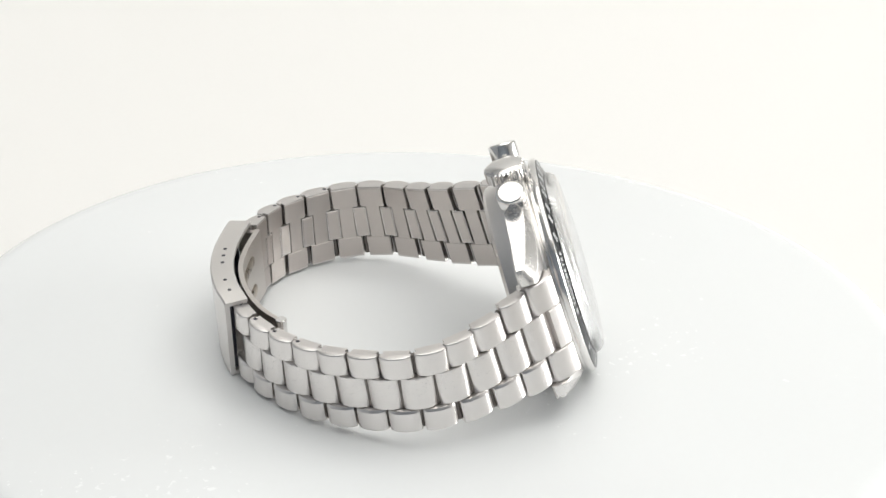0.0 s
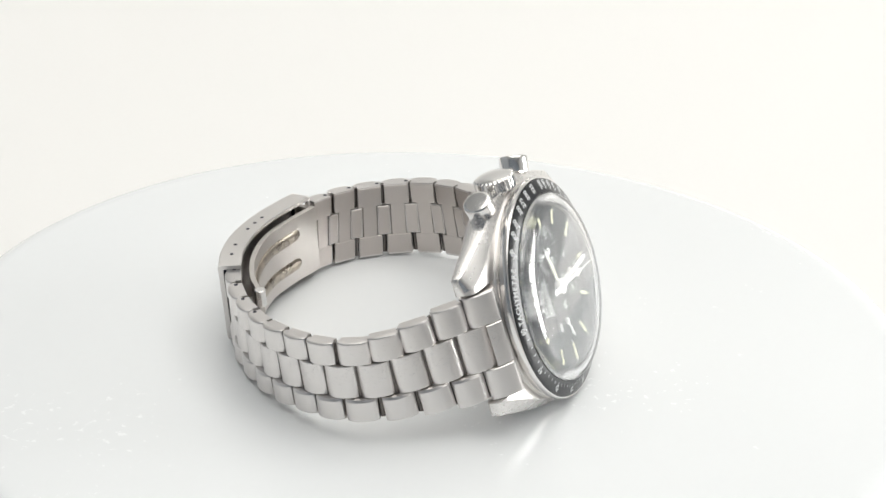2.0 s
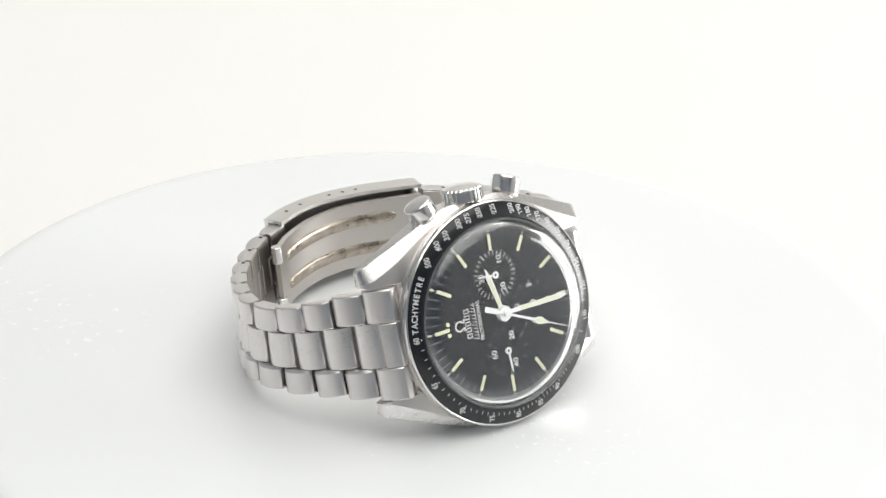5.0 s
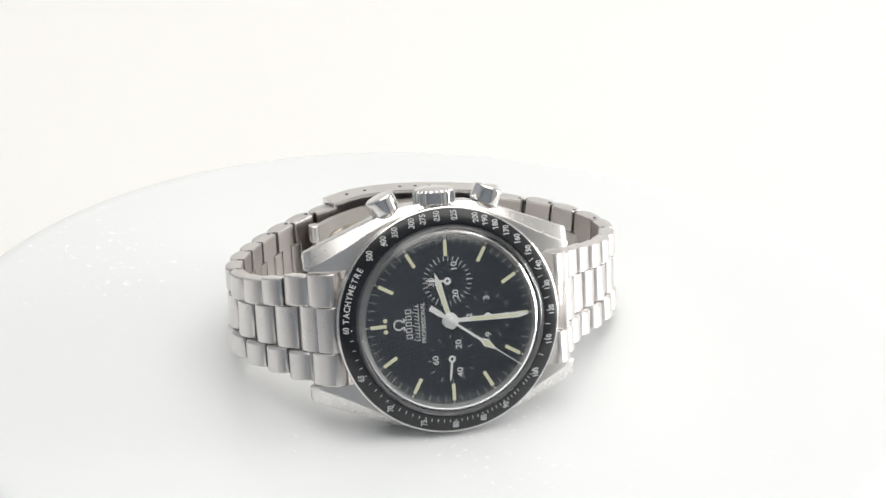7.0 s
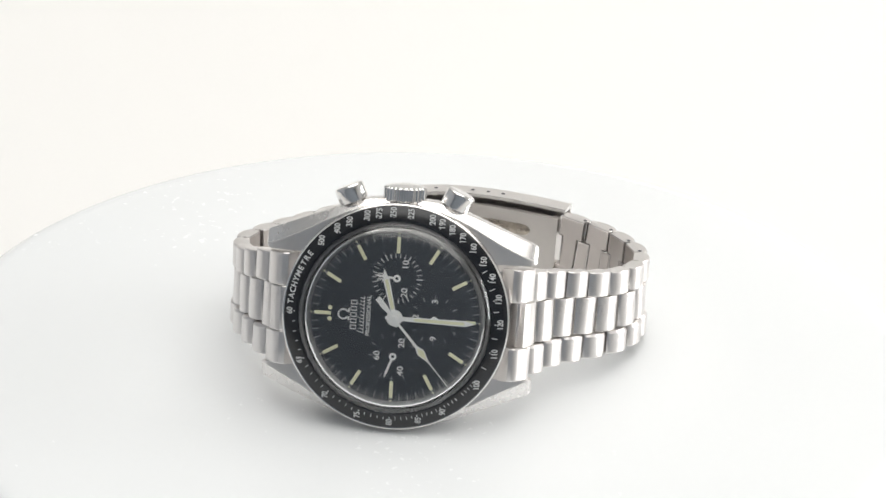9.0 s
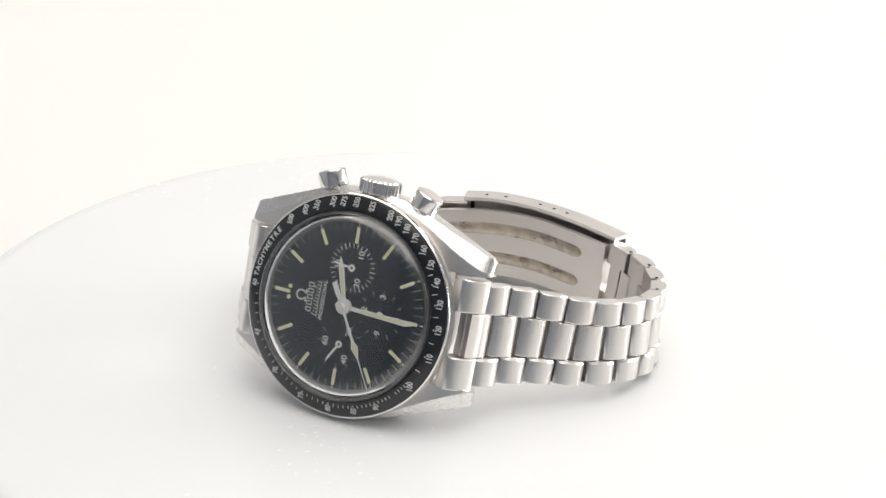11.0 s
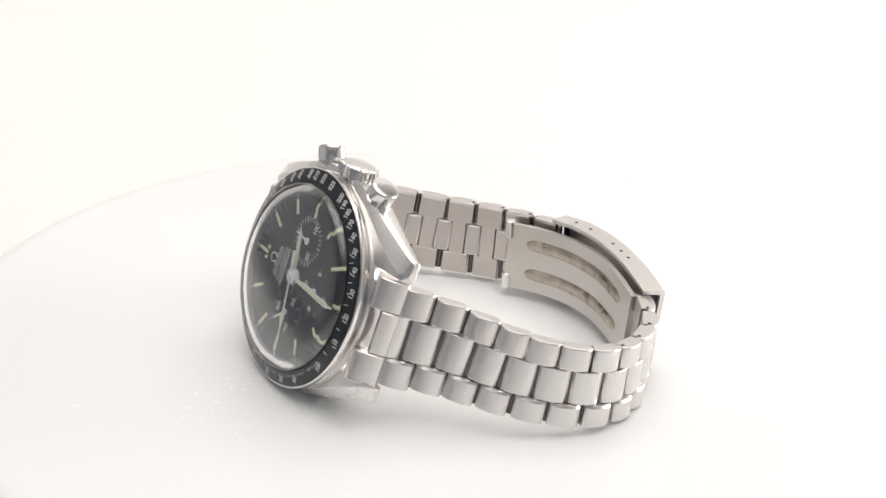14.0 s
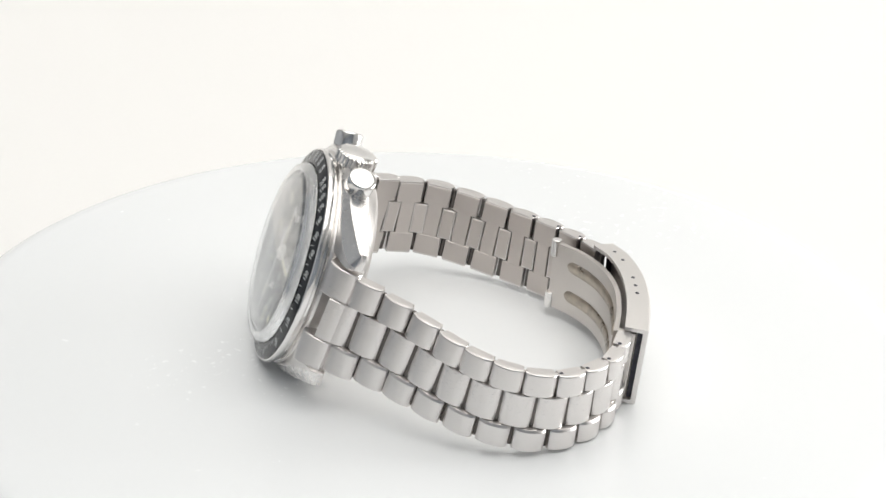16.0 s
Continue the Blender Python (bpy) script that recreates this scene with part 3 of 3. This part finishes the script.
def clasp():
    cover, blade = Line(COVER), Line(BLADE)
    base = strip(cover, lambda w, u: [(1.9, w - 0.25), (1.65, w), (-2.4, w), (-2.4, w - 0.7), (1.0, w - 0.8), (1.0, -w + 0.8), (-2.4, -w + 0.7), (-2.4, -w), (1.65, -w), (1.9, -w + 0.25)], "clasp", SATIN, watch, "brushed steel folding clasp cover with adjustment holes")
    base.matrix_basis = TO_TABLE
    # adjustment holes along both rims: flat discs with the holes' shade as their colour
    for x in (-3.1, 0.2, 6.9, 9.8, 12.6):
        s = np.interp(x, cover.v[:, 0], cover.s)
        for zs in (1, -1):
            m, hw = cover.frame_at(s, 1)
            part("hole_shade_disc", lathe([(0, 0.05), (0.34, 0.05), (0.36, 0.0), (0, 0.0)], 12), DARK, base, m=mm_pose(m @ Matrix.Translation((0, -0.4, zs * hw)) @ pose(0, 0, 0, 0 if zs > 0 else 180, 0, 0)))
    # near-black blocks just inside both open ends paint the slots' shade
    for s in (1.2, cover.length - 1.2):
        m, hw = cover.frame_at(s, 1)
        part("slot_shade_block", box(-0.25, 0.25, 0.1, 1.03, -6.95, 6.95), DARK, base, "dark block painting shade into the open clasp end", m=mm_pose(m), smooth=False)
    strip(blade, lambda w, u: [(0.45, w), (-0.45, w - 0.1), (-0.45, -w + 0.1), (0.45, -w)], "blade", BLADE_STEEL, base, "folding clasp blade with two pressed grooves")
    for zc in (-2.9, 2.9):
        strip(blade, lambda w, u, zc=zc: [(0.2 if abs(a) > 89 else -0.45 - 0.42 * math.cos(math.radians(a)) * rounded(u), zc + 1.15 * math.sin(math.radians(a)) * rounded(u)) for a in (90, 72, 50, 25, 0, -25, -50, -72, -90)], "groove", BRASSY, base, "stained pressed groove", s0=0.1, s1=0.86, steps=60)
    m, hw = blade.frame_at(blade.length - 0.6, 1)
    part("blade_root", box(-0.9, 0.5, -0.4, 3.6, -6.4, 6.4, 0.2, 2), BLADE_STEEL, base, m=mm_pose(m), smooth=False)
    m, hw = blade.frame_at(0.2, 1)
    for z0, z1 in ((-6.6, -3.6), (3.6, 6.9)):
        part("hinge", lathe([(0, z0), (0.9, z0), (1.0, z0 + 0.1), (1.0, z1 - 0.1), (0.9, z1), (0, z1)], 24), POLISHED, base, m=mm_pose(m))
    return base


clasp()


def motions():
    turn = []
    for t in [0.5 * k for k in range(33)]:
        turn.append((t, 77.848 - 11.4015 * t + 0.048556 * t * t - 0.00119379 * t ** 3))
    walk(watch, [(t, pose(0, 0, 0, 0, 0, a)) for t, a in turn])
    walk(table, [(t, pose(0, 0, 0, 0, 0, a)) for t, a in turn])
    ticks = [0.0, 4.0, 8.0, 12.0, 16.0]
    walk(SWEEP, [(t, HEAD @ pose(0, 0, 0, 0, 0, -(216.4 + 6.0 * (t - 7)))) for t in ticks])
    at = HEAD @ mm_pose(Matrix.Translation(SUB_AT))
    walk(RUNNING, [(t, at @ pose(0, 0, 0, 0, 0, -(278 + 6.0 * (t - 7)))) for t in ticks])


motions()
